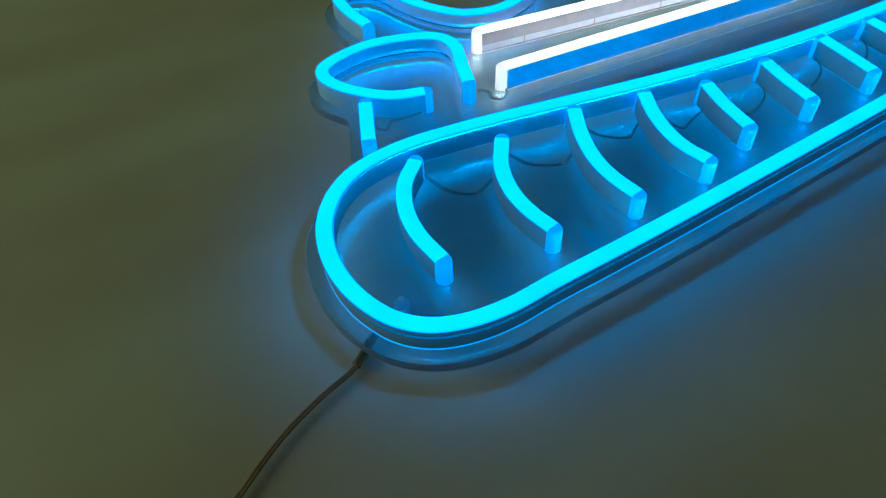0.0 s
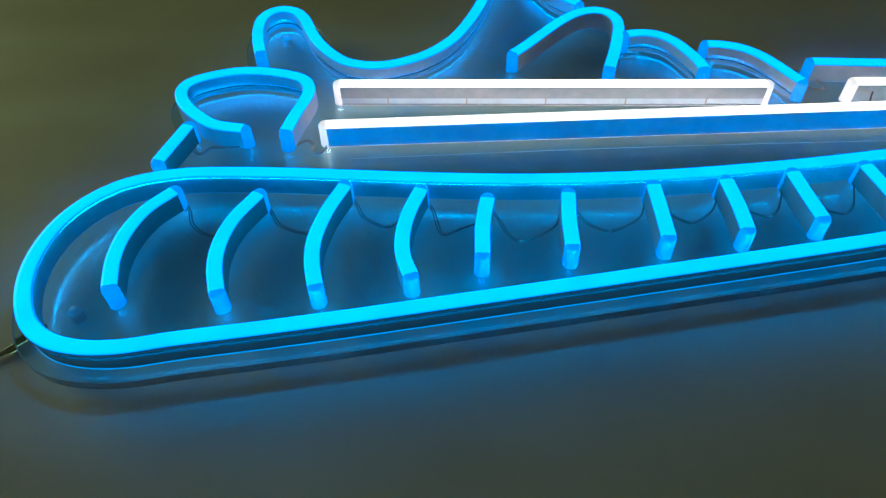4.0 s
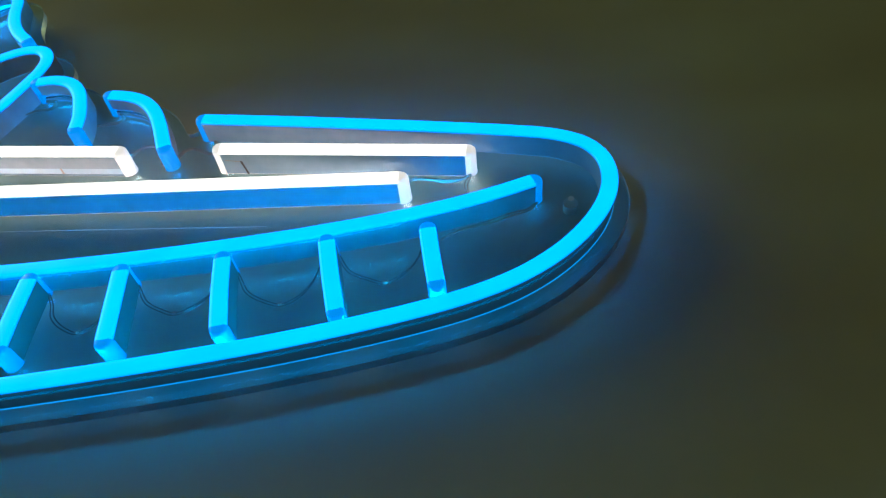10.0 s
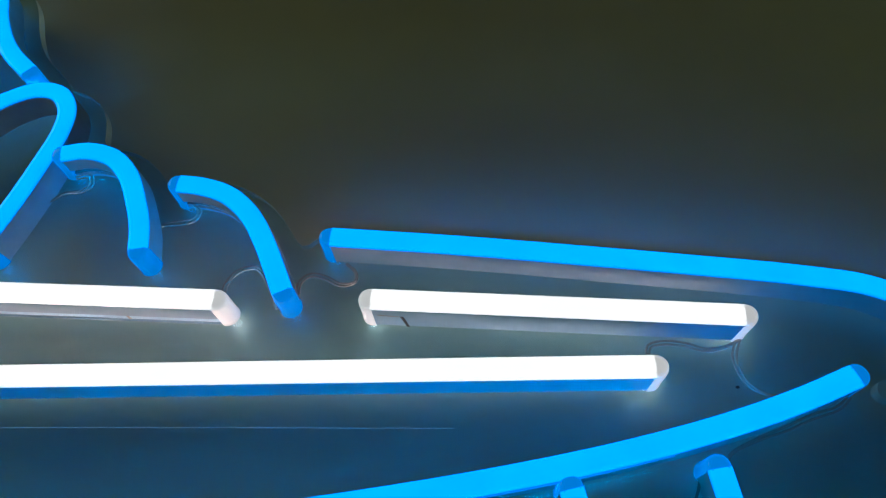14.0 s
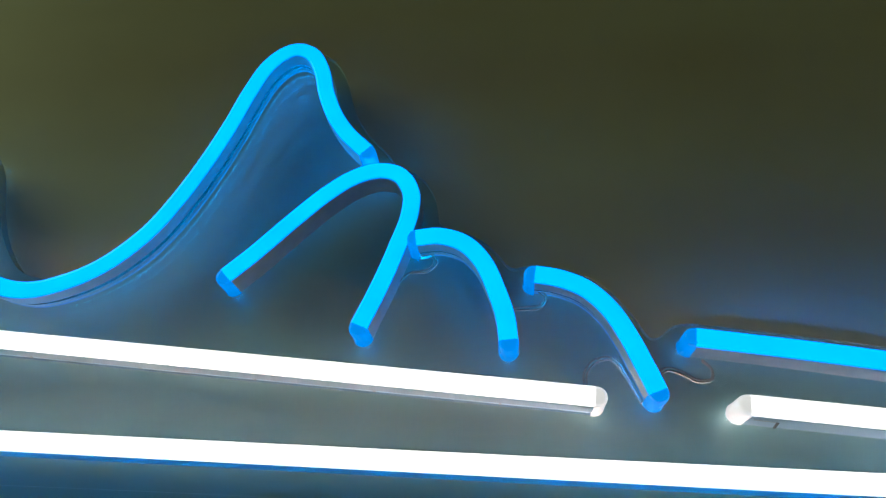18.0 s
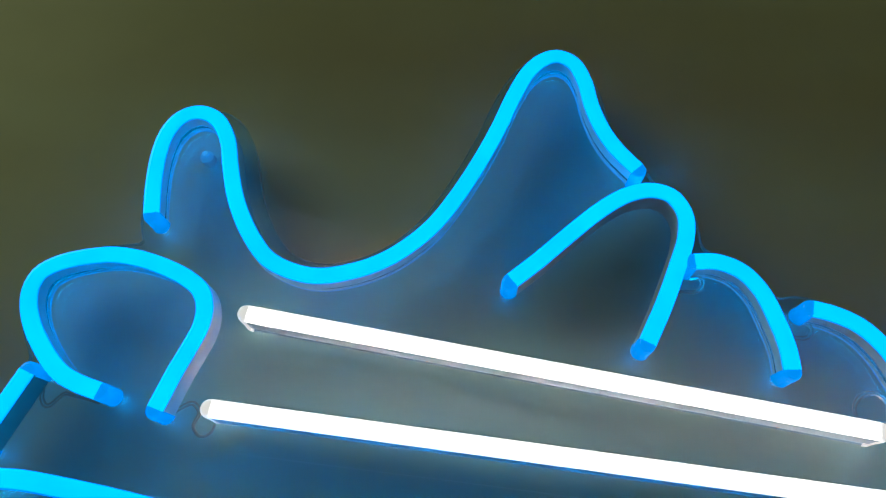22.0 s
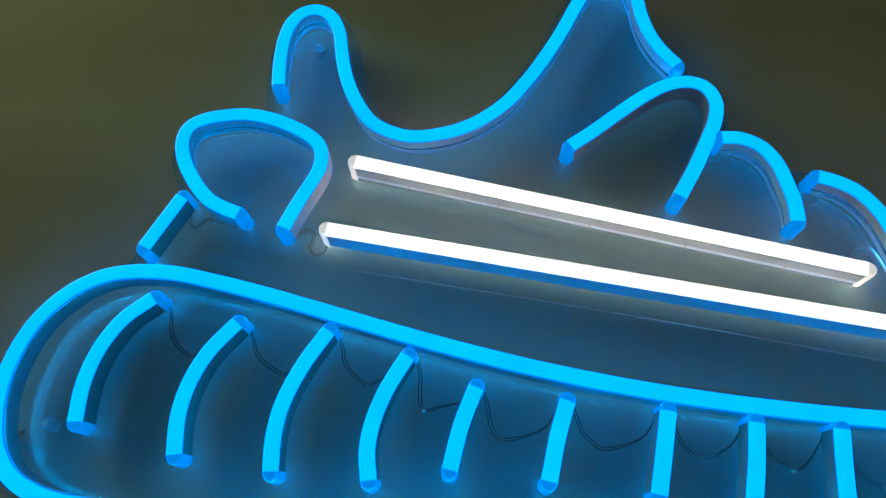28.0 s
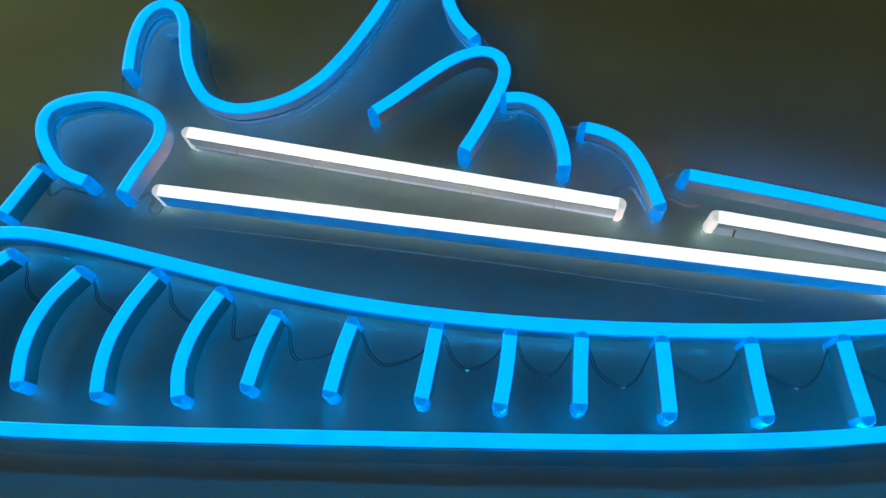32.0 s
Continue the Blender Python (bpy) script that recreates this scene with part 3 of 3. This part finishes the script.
# sagging links from rib to rib: the low point of each
SAGS = [(-237.5, -28.5), (-188, -30.9), (-145, -29.7), (-115.5, -38), (-76.3, -46), (-29, -43), (15.5, -40.5), (57.5, -39.5),
        (97.7, -40.5), (139, -33), (185.6, -31), (231, -22)]
for k, (sx, sy) in enumerate(SAGS):
    (ax, ay), (bx, by) = RIBS[k][0], RIBS[k + 1][0]
    wire([(ax + 3.5, ay), (ax + 6, ay - 5), (ax + 6.5 + 0.10 * (sx - ax), 0.45 * ay + 0.55 * sy), (sx - 0.42 * (sx - ax - 6), sy + 2.8), (sx, sy),
          (sx + 0.45 * (bx - sx - 6), sy + 3.2), (bx - 7.5, 0.45 * by + 0.55 * sy), (bx - 5, by - 6), (bx - 3.6, by - 2)], "thin dark twin wire", 0.0012, 0.00028, mat=M_WIRE)
    solder(sx + 0.4, sy + 0.1)
wire([(-203.5, 39.5), (-198.5, 44.4), (-193.2, 47.8), (-189.3, 43.8), (-190.3, 38), (-186, 33.9), (-181.6, 36.3), (-181, 39.4)])
wire([(-260.5, 50.6), (-260, 43.8), (-256.4, 40.5), (-253, 43.6), (-250.6, 46.4), (-244.6, 46), (-238.6, 44.6), (-232.8, 43.5)])
wire([(22, 124), (27, 125.5), (28.5, 122), (24, 118.6), (17, 117.5), (12, 112)])
wire([(72.5, 107.8), (74.8, 105.4), (72.8, 101.4), (66.4, 101), (61.6, 100.6), (59.2, 98.4), (59, 92.6), (60.4, 85.8)])
wire([(89.4, 67), (89.8, 73.4), (93.2, 78.2), (100.2, 79.2), (104.3, 74.8), (106.9, 68), (109.6, 61.2)])
wire([(117, 66.5), (117.4, 72.2), (121.2, 75.2), (126, 73.8), (132, 70.8), (137.6, 71.2), (138, 74.8), (134.2, 78)])
wire([(239, 36), (240.4, 40.2), (245.4, 41.8), (253, 40.5), (260, 38.6), (266, 38.8), (270.8, 41)])
wire([(270.8, 42.6), (268.4, 36), (268.8, 29.8), (271.8, 24.8), (275.6, 21.8), (279.6, 20.8)])
wire([(301, 19.6), (297.9, 17), (285.5, 12.8), (270.5, 7.6), (260.1, 3.8), (255.4, -1.6)])


def speck(x, y):
    bm = bmesh.new()
    bmesh.ops.create_icosphere(bm, subdivisions=1, radius=0.0006)
    for v in bm.verts:
        v.co = Vector((v.co.x * 1.4 + x / 1000, v.co.y + y / 1000, v.co.z * 0.5 + PLATE_TOP + 0.0002))
    part("speck", bm, M_INK, sign, "dark speck of dirt")


speck(267, 25)


def spacer(x, y):
    """A clear round foot under the panel, with its screw hole."""
    bm = bmesh.new()
    bmesh.ops.create_cone(bm, cap_ends=True, segments=28, radius1=0.0034, radius2=0.0036, depth=PLATE_LOW - 0.0001,
                          matrix=Matrix.Translation((x / 1000, y / 1000, PLATE_LOW / 2)))
    foot = part("spacer", bm, M_RUBBER, sign, "cloudy round rubber foot")
    bm = bmesh.new()
    bmesh.ops.create_cone(bm, cap_ends=True, segments=20, radius1=0.0015, radius2=0.0015, depth=0.0004,
                          matrix=Matrix.Translation((x / 1000, y / 1000, PLATE_TOP + 0.0003)))
    part("hole_plug", bm, M_RUBBER, foot, "small cloudy plug")


for x, y in ((-298.5, -72), (-217, 171), (317.5, 22.3)):
    spacer(x, y)


def power_cable():
    line = glide([(-0.311, -0.0775, 0.0031), (-0.316, -0.0812, 0.003), (-0.3224, -0.0856, 0.0024), (-0.330, -0.0905, 0.002), (-0.343, -0.0952, 0.002),
                  (-0.3525, -0.0993, 0.002), (-0.3635, -0.1048, 0.002), (-0.3745, -0.112, 0.002), (-0.386, -0.1205, 0.002),
                  (-0.400, -0.1295, 0.002), (-0.430, -0.151, 0.002), (-0.480, -0.190, 0.002), (-0.560, -0.230, 0.002), (-0.70, -0.26, 0.002),
                  (-0.85, -0.29, 0.002), (-0.98, -0.31, 0.002)], 0.004)
    bm = bmesh.new()
    for side in (-1, 1):
        path = []
        for i, p in enumerate(line):
            t = (line[min(i + 1, len(line) - 1)] - line[max(i - 1, 0)]).normalized()
            path.append(p + side * 0.0006 * Vector((-t.y, t.x, 0)))
        strand(bm, path, 0.0007, 8)
    cable = part("power_cable", bm, M_CABLE, sign, "thin brown twin-core cable")
    bm = bmesh.new()
    strand(bm, line[1:6], 0.0021, 10)
    part("sleeve", bm, M_SLEEVE, cable, "short clear sleeve")


power_cable()


def ink_mark():
    """A short pen stroke on the side of the short white stripe."""
    a, b = Vector((0.1457, 0.0576)), Vector((0.2699, 0.0453))
    t = (b - a).normalized()
    n = Vector((t.y, -t.x))
    p = a + t * 0.0112 + n * (HALF + 0.00012)
    bm = bmesh.new()
    low, high, w = 0.0008, 0.0098, 0.00055
    vs = [bm.verts.new((p.x + t.x * s + n.x * o, p.y + t.y * s + n.y * o, PLATE_TOP + z))
          for o in (0.0, 0.00012) for s, z in ((0.0008 - w, low), (0.0008 + w, low), (w - 0.0008, high), (-0.0008 - w, high))]
    for f in ((0, 1, 2, 3), (4, 5, 6, 7), (0, 1, 5, 4), (1, 2, 6, 5), (2, 3, 7, 6), (3, 0, 4, 7)):
        bm.faces.new([vs[i] for i in f])
    bmesh.ops.recalc_face_normals(bm, faces=bm.faces)
    part("ink_mark", bm, M_INK, sign, "black pen stroke")
    bm = bmesh.new()
    a = Vector((0.1457, 0.0576)) + n * (HALF + 0.00005)
    vs = [bm.verts.new((a.x + t.x * d + n.x * o, a.y + t.y * d + n.y * o, PLATE_TOP + z))
          for o in (0.0, 0.0001) for d, z in ((0.002, 0.0100), (0.0105, 0.0092), (0.0105, 0.0096), (0.002, 0.0104))]
    for f in ((0, 1, 2, 3), (4, 5, 6, 7), (0, 1, 5, 4), (1, 2, 6, 5), (2, 3, 7, 6), (3, 0, 4, 7)):
        bm.faces.new([vs[i] for i in f])
    bmesh.ops.recalc_face_normals(bm, faces=bm.faces)
    part("slit", bm, M_GREY, sign, "fine grey slit in the silicone")


ink_mark()
